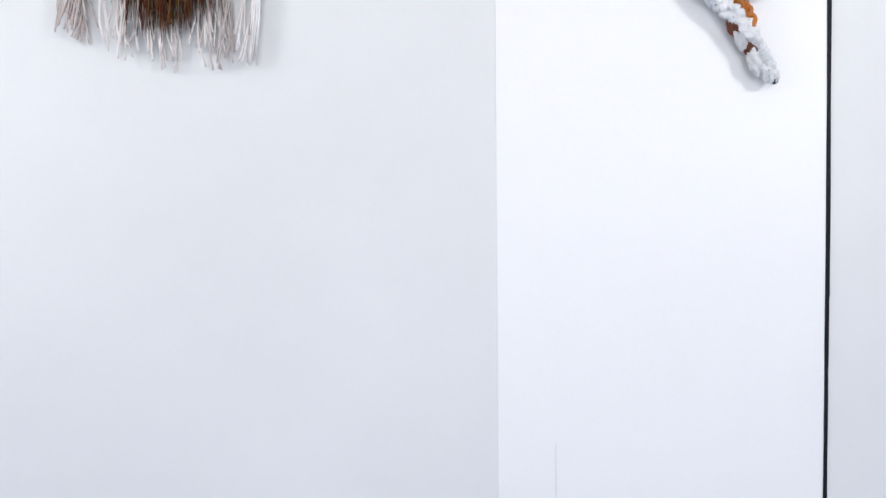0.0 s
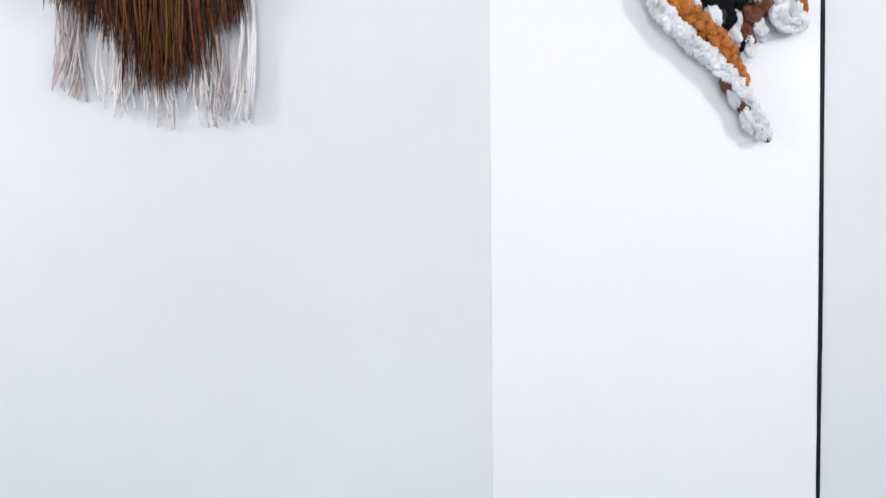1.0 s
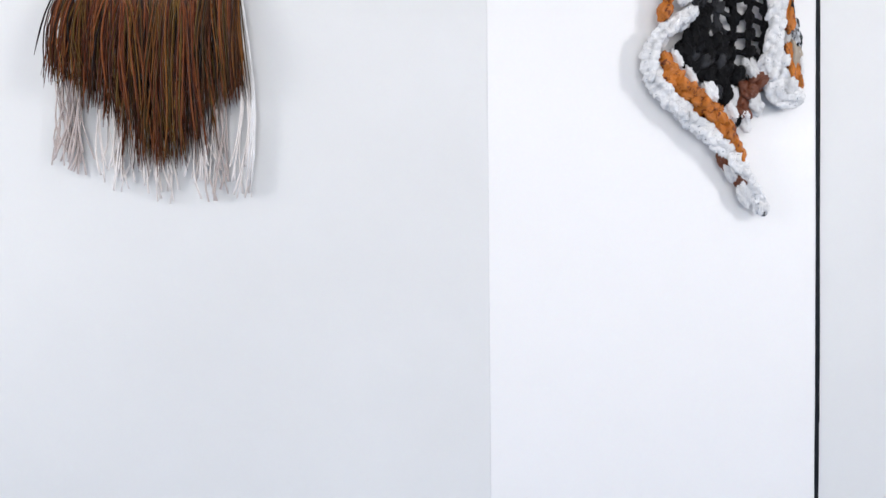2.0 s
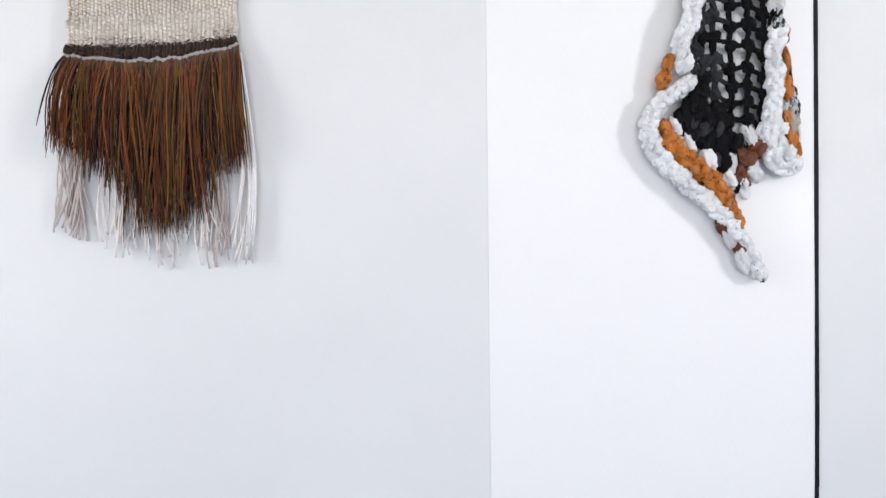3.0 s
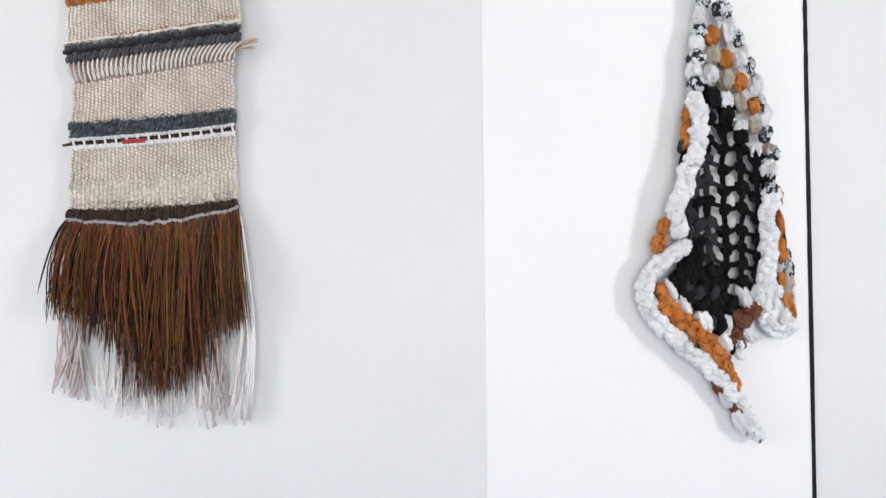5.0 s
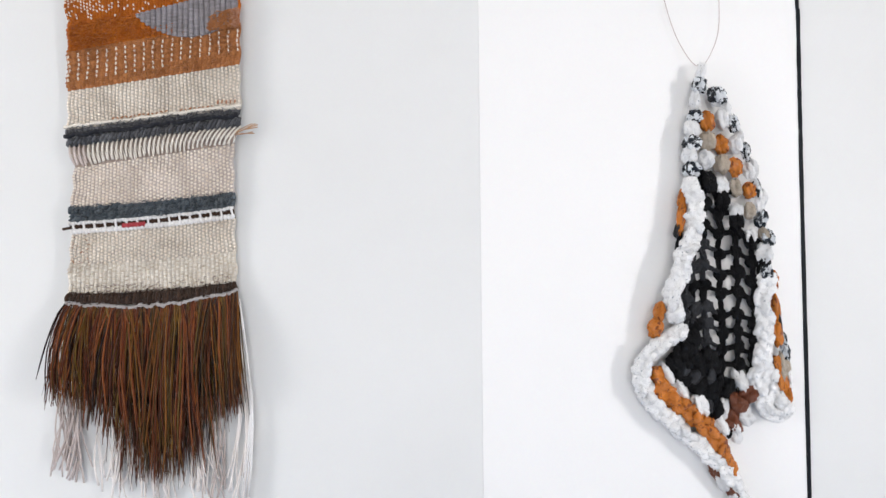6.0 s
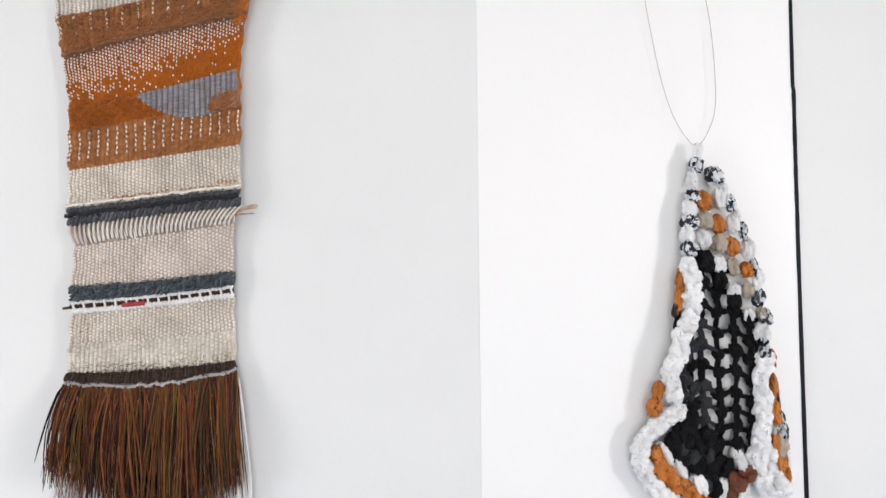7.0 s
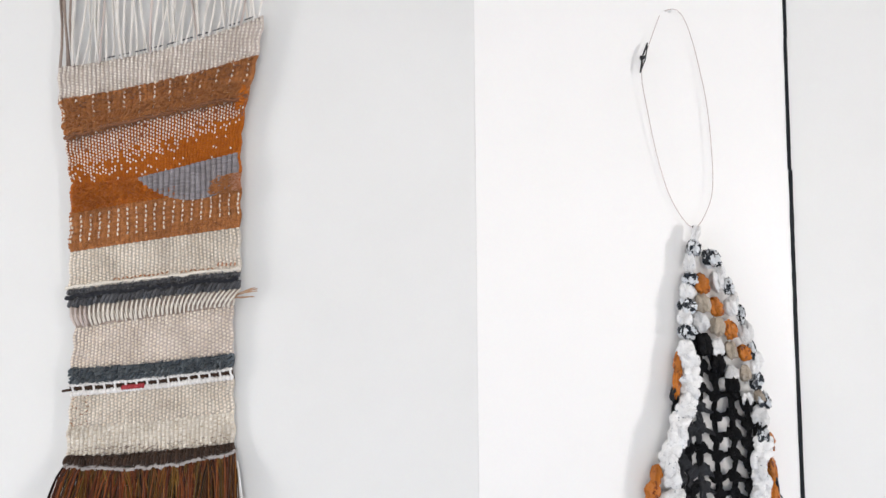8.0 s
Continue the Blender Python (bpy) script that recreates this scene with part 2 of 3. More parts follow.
for z0, z1, dx, wide in ((0.004, 0.72, 0.0, 0.0060), (0.72, 1.62, 0.0004, 0.0064), (1.62, 1.838, 0.0007, 0.0062),
                         (1.838, 2.05, -0.0006, 0.0056), (2.05, TOP - 0.004, 0.0, 0.0050)):
    g, n = Geo(), 18
    line = [float(np.interp(z0 + (z1 - z0) * k / n, (0, 0.45, 0.8, 1.2, 1.7, 2.11, 2.7), (0.585, 0.5855, 0.5860, 0.5843, 0.5815, 0.5818, 0.582))) + dx for k in range(n + 1)]
    half = [wide / 2 + random.uniform(-0.0004, 0.0004) for k in range(n + 1)]
    verts = [(x + sx * h, y, z0 + (z1 - z0) * k / n) for k, (x, h) in enumerate(zip(line, half)) for sx, y in ((-1, WALL - 0.0004), (-0.8, BOARD - 0.0016), (0.8, BOARD - 0.0016), (1, WALL - 0.0004))]
    faces = [(4 * k + q, 4 * k + (q + 1) % 4, 4 * k + 4 + (q + 1) % 4, 4 * k + 4 + q) for k in range(n) for q in range(4)]
    g.add(verts, faces + [(0, 1, 2, 3), (4 * n, 4 * n + 3, 4 * n + 2, 4 * n + 1)])
    rest(part("edge_strip", g, BLACK_TAPE, smooth=False, label="black strip along the board's edge"), board)
g = Geo()
g.box(0.1662, 0.1669, BOARD - 0.0006, BOARD + 0.002, 0.25, 0.495)
rest(part("scratch", g, plain("scratch_grey", (0.62, 0.64, 0.68)), smooth=False, label="faint thin vertical scratch"), board)


# ---- the woven wall hanging ----
hanging = thing("woven_wall_hanging", (-0.415, 0.83, 1.39),
                "long handwoven cream, tan, orange and grey hanging with raffia fringe", "wall hanging")


def cloth_depth(x, z):
    """The cloth hangs a little uneven; its upper corner on the right curls off the wall."""
    u = (x + 0.415) / 0.13
    curl = 0.005 * max(0.0, u) ** 2 * max(0.0, min(1.0, (z - 1.7) / 0.25))
    return 0.8305 - 0.0035 * math.sin(7 * z + 1.5 * u) - 0.0025 * math.sin(17 * z - 2 * u) - curl


class Band:
    """A strip of the cloth between two slanting lines, each (x left, z left, x right, z right, sag)."""

    def __init__(self, top, bottom):
        self.top, self.bottom = top, bottom

    def at(self, u, v, lift=0.0):
        xl, zl, xr, zr, sag = self.top
        Xl, Zl, Xr, Zr, Sag = self.bottom
        bow = 4 * u * (1 - u)
        za = zl + (zr - zl) * u + sag * bow
        zb = Zl + (Zr - Zl) * u + Sag * bow
        xa, xb = xl + (xr - xl) * u, Xl + (Xr - Xl) * u
        edge = 0.0016 * math.sin(171 * (za + (zb - za) * v)) * (2 * u - 1) ** 7 + 0.0006 * math.sin(60 * (za + (zb - za) * v) + 9 * u)
        x, z = xa + (xb - xa) * v + edge, za + (zb - za) * v
        y = cloth_depth(x, z)
        return Vector((0.012 + (x - 0.012) * y / 0.825, y - lift, z))


RING = [(math.cos(math.pi * k / 4), math.sin(math.pi * k / 4)) for k in range(8)]


def stitch(g, centre, along, across, rise, slot):
    """One rounded float of yarn lying on the cloth: half-length along, half-width across."""
    out = Vector((0, -1, 0))
    verts = [centre + along * c + across * s for c, s in RING]
    verts += [centre + along * (c * 0.80) + across * (s * 0.72) + out * (rise * 0.7) for c, s in RING]
    verts.append(centre + out * rise)
    faces = [(k, (k + 1) % 8, 8 + (k + 1) % 8, 8 + k) for k in range(8)]
    faces += [(8 + k, 8 + (k + 1) % 8, 16) for k in range(8)]
    g.add(verts, faces, slot)


def backing(g, band, lift=-0.0008, thick=0.002, nu=24, nv=6, slot=0):
    grid = [[band.at(i / nu, j / nv, lift) for i in range(nu + 1)] for j in range(nv + 1)]
    verts = [p for row in grid for p in row]
    n = len(verts)
    verts += [p + Vector((0, thick, 0)) for p in verts]
    w = nu + 1
    faces = []
    for j in range(nv):
        for i in range(nu):
            a = j * w + i
            faces += [(a, a + 1, a + w + 1, a + w), (n + a, n + a + w, n + a + w + 1, n + a + 1)]
    for i in range(nu):
        faces += [(i, n + i, n + i + 1, i + 1), (nv * w + i, nv * w + i + 1, n + nv * w + i + 1, n + nv * w + i)]
    for j in range(nv):
        a, b = j * w, j * w + nu
        faces += [(a, a + w, n + a + w, n + a), (b, n + b, n + b + w, b + w)]
    g.add(verts, faces, slot)


def weave(name, top, bottom, mats, label, rule, cols=35, pitch=0.0034, rough=0.0, fat=1.0, nv=6, dot=0.38, tall=0.0018, flat=0.0012):
    """Weave a band. rule(c, r, u, v) gives 'weft', 'dark' (a second weft), 'warp', 'rib' or None for each crossing."""
    band, g = Band(top, bottom), Geo()
    high = ((top[1] - bottom[1]) + (top[3] - bottom[3])) / 2
    rows = max(2, round(high / pitch))
    backing(g, band, nv=nv)
    for r in range(rows):
        for c in range(cols):
            u = min(1, max(0, (c + 0.5 + random.uniform(-0.10, 0.10)) / cols))
            v = min(1, max(0, (r + 0.5 + random.uniform(-0.15, 0.15)) / rows))
            what = rule(c, r, u, v)
            if not what:
                continue
            p = band.at(u, v)
            along = (band.at(min(1, u + 0.02), v) - band.at(max(0, u - 0.02), v)).normalized()
            down = (band.at(u, min(1, v + 0.02)) - band.at(u, max(0, v - 0.02))).normalized()
            wide = 0.25 / cols
            k = random.uniform(0.85, 1.15)
            tilt = random.uniform(-0.18, 0.18) * (1 + 3 * rough)
            if what == "warp":
                stitch(g, p, (down + along * tilt) * (tall * k), along * (dot * wide), 0.0024 * k + 0.002 * rough, 1)
            elif what == "rib":
                stitch(g, p, (along + down * tilt) * (0.66 * wide), down * (0.64 * pitch * fat), 0.0015 * k + 0.0012 * rough, 0)
            else:
                stitch(g, p, (along + down * tilt) * (0.50 * wide * k), down * (0.46 * pitch * fat), flat * k + 0.002 * rough, 2 if what == "dark" else 0)
    ob = rest(part(name, g, mats, label=label), hanging)
    return tagged(ob, kind="stuff")


def soumak(name, top, bottom, mat, label, count, rise=0.005, lean=0.35, lines=1, swell=0.25):
    """Rows of fat knots, each leaning over the next."""
    band, g = Band(top, bottom), Geo()
    backing(g, band, nv=3)
    for j in range(lines):
        for i in range(count):
            u, v = (i + 0.5) / count, (j + 0.5) / lines + random.uniform(-0.05, 0.05)
            p = band.at(u, min(1, max(0, v)))
            h = (band.at(u, 0) - band.at(u, 1)) / (2 * lines)
            a = (band.at(min(1, u + 0.5 / count), v) - p) if i < count - 1 else (p - band.at(u - 0.5 / count, v))
            k = 1 + random.uniform(-swell, swell)
            stitch(g, p, (h + a * lean) * (1.15 * k), a * 1.15, rise * k, 0)
    return tagged(rest(part(name, g, mat, label=label), hanging), kind="stuff")


def checker(c, r, u, v):
    return "warp" if (c + r) % 2 else "weft"


def ribs(c, r, u, v):
    return "rib"


def cord(name, band, v, radius, mat, label, waver=0.10, n=90, lift=0.0):
    """One yarn laid along the band at v, with a slight waver."""
    g = Geo()
    pts = [band.at(k / n, v + waver * math.sin(0.5 * k + math.sin(0.13 * k) * 3), 0.002) for k in range(n + 1)]
    pts = [q - Vector((0, lift, 0)) for q in pts]
    g.tube(pts, lambda s: radius * (1 + 0.22 * math.sin(s * 370) + random.uniform(-0.1, 0.1)), 7)
    return rest(part(name, g, mat, label=label), hanging)


def fuzz(name, band, mat, count, length=0.008, lift=0.004, span=(0.02, 0.98)):
    """Short loose fibres that stand off the wool."""
    g = Geo()
    for k in range(count):
        p = band.at(random.uniform(*span), random.random(), lift * random.uniform(0.3, 1))
        a = random.gauss(0.15, 0.5)
        d = Vector((math.cos(a), random.uniform(-0.25, 0.1), math.sin(a))) * (length * random.uniform(0.5, 1.2) / 2)
        g.tube([p - d, p + Vector((0, -0.0012, random.uniform(-0.001, 0.001))), p + d], random.uniform(0.0003, 0.00065), 4)
    return tagged(rest(part(name, g, mat), hanging), kind="stuff")


def few_specks(c, r, u, v):
    return "warp" if (c * 7 + r * 3) % 9 == 0 and random.random() < 0.9 else "rib"


def dots_fading(c, r, u, v):
    reach = 1.0 - 0.50 * u
    if (c + r) % 2 and v < 0.97 and random.random() < max(0.16 - 0.13 * u, 0.98 - 0.95 * max(0.0, v - reach + 0.45) / 0.55):
        return "warp"
    return "dark" if v + random.uniform(-0.08, 0.08) < 0.40 - 0.12 * u else "weft"


def dashes(c, r, u, v):
    return "warp" if c % 2 == 0 and r % 2 == 0 and 0.04 < v < 0.86 - 0.22 * u else "rib"


L0 = (-0.568, 2.012, -0.247, 2.086, -0.014)
L1 = (-0.565, 1.960, -0.255, 2.023, -0.008)
L2 = (-0.554, 1.894, -0.274, 1.953, 0.003)
L3 = (-0.545, 1.824, -0.284, 1.875, -0.010)
L4 = (-0.545, 1.780, -0.282, 1.815, 0.004)
L5 = (-0.546, 1.720, -0.284, 1.755, 0.001)
L6 = (-0.547, 1.661, -0.282, 1.687, 0.001)
L7 = (-0.545, 1.634, -0.286, 1.660, 0.002)
L8 = (-0.537, 1.602, -0.294, 1.634, 0.0)
L9 = (-0.541, 1.541, -0.294, 1.561, -0.003)
L10 = (-0.543, 1.519, -0.294, 1.540, -0.003)
L11 = (-0.542, 1.501, -0.293, 1.522, -0.002)
L12 = (-0.547, 1.411, -0.292, 1.424, -0.006)
L13 = (-0.549, 1.399, -0.290, 1.413, -0.013)
L14 = (-0.549, 1.391, -0.290, 1.406, -0.015)


def between(a, b, f):
    return tuple(p + (q - p) * f for p, q in zip(a, b))


weave("lilac_beige_band", L0, L1, [LILAC, CREAM], "loosely woven lilac-beige band with uneven slanting top", checker, cols=48, pitch=0.0025)
weave("tan_band", L1, L2, [TAN, SOFT_WARP], "fuzzy thick tan wool band with few white specks", few_specks, cols=38, pitch=0.0030, rough=0.45, fat=1.35, dot=0.22, tall=0.0036)
fuzz("tan_fuzz", Band(L1, L2), TAN, 900, 0.010, 0.004)
soumak("tan_roll", between(L1, L2, 0.58), between(L1, L2, 0.88), TAN, "fuzzy pale tan wool roll", 60, 0.0055, 0.9, 2, 0.35)
# dark cord laid in to deepen the shade that the roll casts below itself
cord("dark_tan_line", Band(L1, L2), 0.94, 0.0030, DARK_TAN, "dark brown wool line standing in for shade under the roll", 0.03, 90, 0.001)
fuzz("tan_roll_fuzz", Band(between(L1, L2, 0.5), between(L1, L2, 0.96)), TAN, 500, 0.011, 0.009)
fuzz("dark_tan_fuzz", Band(between(L1, L2, 0.86), between(L1, L2, 1.08)), DARK_TAN, 260, 0.010, 0.004)
fuzz("rust_fuzz", Band(between(L1, L2, 0.0), between(L1, L2, 0.35)), DARK_TAN, 150, 0.008, 0.004)
weave("dotted_orange_band", L2, L3, [ORANGE, SOFT_WARP, PLUM], "orange wool band dotted with white warp", dots_fading, cols=58, pitch=0.0024, dot=0.25, tall=0.0021, flat=0.0016)
weave("orange_band", L3, L4, ORANGE, "solid orange wool band", ribs, cols=35, pitch=0.0028, rough=0.4, fat=1.2)
fuzz("orange_fuzz", Band(L3, L4), ORANGE, 700, 0.010, 0.005, (0.02, 0.42))
fuzz("low_orange_fuzz", Band(between(L3, L4, 0.62), L4), ORANGE, 120, 0.008, 0.004, (0.40, 0.62))
weave("dashed_tan_band", L4, L5, [TAN, SOFT_WARP], "tan wool band with rows of white dashes", dashes, cols=37, pitch=0.0036, dot=0.19, tall=0.0036)
fuzz("dashed_tan_fuzz", Band(L4, L5), TAN, 500, 0.006, 0.003)
weave("cream_band", L5, L6, [CREAM_SHADE, SOFT_WARP], "cream plain-woven band", checker, cols=46, pitch=0.0025)
soumak("charcoal_ridge", L6, between(L6, L7, 0.30), CHARCOAL, "thin charcoal wool ridge", 60, 0.004)
cord("cream_roll", Band(L5, L6), 0.94, 0.0030, CREAM, "soft cream wool roll", 0.015, 90, 0.0)
cord("black_ridge", Band(L6, L7), 0.42, 0.0038, BLACK_YARN, "black wool line", 0.06, 90, 0.004)
soumak("charcoal_cord", between(L6, L7, 0.50), L7, CHARCOAL, "row of charcoal wool knots", 40, 0.008, 0.8, 1, 0.3)
fuzz("charcoal_fuzz", Band(between(L6, L7, -0.08), between(L6, L7, 1.05)), CHARCOAL, 700, 0.006, 0.008)
weave("beige_band", L8, L9, [LILAC, SOFT_WARP], "pale beige plain-woven band", checker, cols=44, pitch=0.0026)
soumak("slate_ridge", L9, L10, SLATE, "thick fuzzy slate-grey wool roll", 66, 0.008, 0.35, 4, 0.5)
fuzz("slate_fuzz", Band(between(L9, L10, -0.1), between(L9, L10, 1.05)), SLATE, 420, 0.006, 0.009)
weave("lower_cream_band", L11, between(L11, L12, 0.52), [CREAM_SHADE, SOFT_WARP], "pale cream plain-woven band", checker, cols=44, pitch=0.0026)
weave("golden_cream_band", between(L11, L12, 0.52), L12, [GOLD_CREAM, CREAM], "coarser golden cream band", checker, cols=39, pitch=0.0029, dot=0.42, tall=0.0021)
soumak("brown_cord", L12, L13, BROWN, "row of dark brown wool knots", 46, 0.006, 0.4, 1, 0.35)
fuzz("brown_fuzz", Band(between(L12, L13, -0.15), between(L12, L13, 1.0)), BROWN, 420, 0.007, 0.007)
fuzz("tan_soiling", Band(L11, between(L11, L12, 0.75)), GOLD_CREAM, 90, 0.006, 0.002, (0.01, 0.13))
fuzz("brown_soiling", Band(L11, between(L11, L12, 0.5)), TAN, 26, 0.005, 0.0016, (0.01, 0.12))
fuzz("low_brown_fuzz", Band(between(L11, L12, 0.86), L12), THREAD_BROWN, 120, 0.005, 0.002)
cord("pale_grey_line", Band(L13, L14), 0.35, 0.0036, PALE_GREY, "wavy pale grey wool line", 0.22)

# orange yarn wrapped round one edge, beside the roll
g, edge_band = Geo(), Band(L1, L2)
for i in range(26):
    p = edge_band.at(random.uniform(0.955, 1.0), random.uniform(0.66, 1.22), 0.003)
    stitch(g, p, Vector((0.0050, 0, random.uniform(-0.001, 0.003))), Vector((0, 0, 0.0017)), random.uniform(0.003, 0.005), 0)
tagged(rest(part("orange_wrap", g, ORANGE, label="orange wool wrapped round the edge"), hanging), kind="stuff")

# the grey wedge let into the orange, and the pinkish lump beside it
g = Geo()
wedge = Band((-0.440, 1.834, -0.286, 1.871, 0.0), (-0.440, 1.832, -0.286, 1.826, -0.030))
cols = 19
for c in range(cols):
    u = (c + 0.5) / cols
    top, low = wedge.at(u, 0, 0.003), wedge.at(u, 1, 0.003)
    n = max(1, round((top - low).length / 0.0027))
    for r in range(n):
        p = top + (low - top) * ((r + 0.5) / n)
        stitch(g, p, Vector((0.0042, 0, 0.0006)), Vector((0, 0, -0.0019)), 0.0032, 0)
backing(g, wedge, 0.002)
tagged(rest(part("grey_wedge", g, WEDGE, label="grey ribbed wedge in the orange"), hanging), kind="stuff")
g = Geo()
lump = Band((-0.326, 1.826, -0.282, 1.838, 0.004), (-0.330, 1.806, -0.282, 1.812, 0.0))
for i in range(200):
    u, v = random.random(), random.random()
    if u + 0.8 * v < 0.45:
        continue
    p = lump.at(u, v, 0.003)
    a = random.uniform(-0.8, 0.8)
    stitch(g, p, Vector((math.cos(a), 0, math.sin(a))) * 0.0032, Vector((-math.sin(a), 0, math.cos(a))) * 0.0014, random.uniform(0.003, 0.006), 1 if u > 0.8 else 0)
tagged(rest(part("pink_tan_lump", g, [TAN, PINK_TAN], label="fuzzy pinkish tan wool lump"), hanging), kind="stuff")
fuzz("lump_fuzz", lump, TAN, 260, 0.009, 0.008)
fuzz("pink_lump_fuzz", lump, PINK_TAN, 90, 0.008, 0.009, (0.7, 1.0))

# tall cream loops under the charcoal knots
tall = Band(L7, L8)
g = Geo()
backing(g, tall, -0.002)
rest(part("loop_ground", g, LOOP_SHADE), hanging)
for i in range(36):
    g = Geo()
    u = (i + 0.5) / 36
    a, b = tall.at(u, -0.06, 0.001), tall.at(u, random.uniform(0.84, 1.0), 0.002)
    lean = 0.0015 + 0.010 * u * u + random.uniform(-0.0010, 0.0010)
    pts = [a + (b - a) * s + Vector((lean * (0.5 - s), -0.005 * math.sin(math.pi * s), 0)) for s in (0, 0.15, 0.3, 0.45, 0.6, 0.75, 0.9, 1)]
    g.tube(pts, lambda s: 0.0008 + 0.0009 * math.sin(math.pi * min(1, 0.12 + 0.8 * s)) + 0.00015 * math.sin(60 * s), 6)
    mid, hook = a.lerp(b, random.uniform(0.42, 0.52)), b + Vector((0.0038, 0, random.uniform(-0.001, 0.002)))
    pts = [mid.lerp(hook, s) + Vector((0.0016 * math.sin(math.pi * s), -0.003 * math.sin(math.pi * s), 0)) for s in (0, 0.2, 0.4, 0.6, 0.8, 1)]
    g.tube(pts, lambda s: 0.0005 + 0.0008 * s, 6)
    rest(part("cream_loop", g, CREAM if i > 3 else ASH_PINK), hanging)

# the white row of windows with dark wool behind
row = Band(L10, L11)
g = Geo()
backing(g, row, -0.001)
rest(part("brown_ground", g, BROWN), hanging)
for v, h in ((0.12, 0.0035), (0.86, 0.0048)):
    g = Geo()
    for i in range(44):
        p = row.at((i + 0.5) / 44, v + random.uniform(-0.03, 0.03), 0.001)
        stitch(g, p, Vector((0.0036, 0, random.uniform(-0.0005, 0.0009))), Vector((0, 0, h)), 0.0042, 0)
    tagged(rest(part("white_edge_cord", g, WHITE_YARN, label="white wool edge cord"), hanging), kind="stuff")
for i in range(16):
    u = (i + 0.4) / 15.6
    g = Geo()
    pts = [row.at(min(1, u), s, 0.003) + Vector((0.002 * s, 0, 0)) for s in (0.05, 0.35, 0.65, 0.95)]
    g.tube(pts, 0.0017, 6)
    rest(part("white_bar", g, WHITE_YARN), hanging)
for i in (5, 6):
    g = Geo()
    for k in range(5):
        p = row.at((i + 0.2 + k * 0.22) / 15.6, 0.66, 0.0035)
        stitch(g, p, Vector((0.0026, 0, 0.0004)), Vector((0, 0, 0.0045)), 0.003, 0)
    rest(part("red_patch", g, RED, label="small red wool patch"), hanging)
g = Geo()
g.tube([row.at(0, 0.5) + Vector((d, -0.002, -0.001 * k)) for k, d in enumerate((0.004, -0.003, -0.009))], 0.0022, 5)
rest(part("yarn_end", g, BROWN, label="short brown yarn end"), hanging)

# orange stitches low in the cream band, and the loose tuft at its side
low = Band(L5, L6)
for u0, u1, v in ((0.27, 0.60, 0.86), (0.66, 0.86, 0.87), (0.87, 0.99, 0.80)):
    g = Geo()
    n = int((u1 - u0) * 42)
    for i in range(n):
        p = low.at(u0 + (u1 - u0) * i / n, v + random.uniform(-0.015, 0.015), 0.0012)
        along_x = Vector((0.0007, 0, 0.0036)) if u0 > 0.8 else Vector((0.0024, 0, 0.0016 * (-1) ** i))
        stitch(g, p, along_x, Vector((0.0012, 0, 0)) if u0 > 0.8 else Vector((0, 0, 0.0012)), 0.0020, 0)
    rest(part("gold_stitches", g, PINK_TAN if u0 > 0.8 else TAN), hanging)
for k in range(6):
    g = Geo()
    end = Vector((-0.257 + random.uniform(-0.005, 0.006), 0.817 + random.uniform(-0.004, 0.004), 1.655 + random.uniform(-0.009, 0.008)))
    root = Vector((-0.295, 0.824, 1.648))
    g.tube([root, root.lerp(end, 0.5) + Vector((0, -0.002, random.uniform(-0.002, 0.002))), end], 0.0008, 5)
    rest(part("loose_end", g, yarn("loose_tan_yarn", (0.50, 0.30, 0.17)) if k == 0 else bpy.data.materials["loose_tan_yarn"], label="loose pinkish yarn end"), hanging)

# bare warp threads above, and the rod they hang from
for i in range(50):
    u = (i + random.uniform(0.1, 0.9)) / 50
    foot = Band(L0, L1).at(u, 0.05, 0.001)
    bunch = -0.575 + 0.335 * ((int(u * 13) + 0.5) / 13)
    head = Vector((0.5 * (-0.575 + 0.335 * u) + 0.5 * bunch + random.uniform(-0.012, 0.012), 0.835, 2.30))
    sway = random.uniform(-0.014, 0.014)
    if u < 0.09:
        head.x, sway = foot.x - 0.006 + random.uniform(-0.002, 0.002), random.uniform(-0.002, 0.002)
    pts = [foot.lerp(head, s) + Vector((sway * math.sin(math.pi * s) + 0.002 * math.sin(9 * s + i), 0.004 * math.sin(5 * s + i), 0)) for s in (0, 0.12, 0.25, 0.4, 0.6, 0.8, 1)]
    g = Geo()
    g.tube(pts, random.uniform(0.0013, 0.0021), 6)
    rest(part("warp_thread", g, THREAD_BROWN if u < 0.08 else (ASH_PINK if i % 11 == 0 else WARP)), hanging)
g = Geo()
top = Band(L0, L1)
for i in range(40):
    if i % 4 == 3:
        continue
    u = 0.24 + 0.75 * i / 40
    p = top.at(u, -0.03 - 0.06 * math.sin(3 * u), 0.002)
    stitch(g, p, Vector((0.0030, 0, 0.0010)), Vector((0, 0, 0.0011)), 0.002, 0)
rest(part("dashed_thread", g, CHARCOAL, label="dark thread run through the warp in dashes"), hanging)
g = Geo()
g.tube([(-0.62, 0.835, 2.30), (-0.41, 0.835, 2.302), (-0.20, 0.835, 2.30)], 0.008, 10)
rest(part("rod", g, WOOD, label="pale wooden rod"), hanging)

# the raffia fringe, in tufts
TUFTS = 30
fringe = Band(L13, L14)
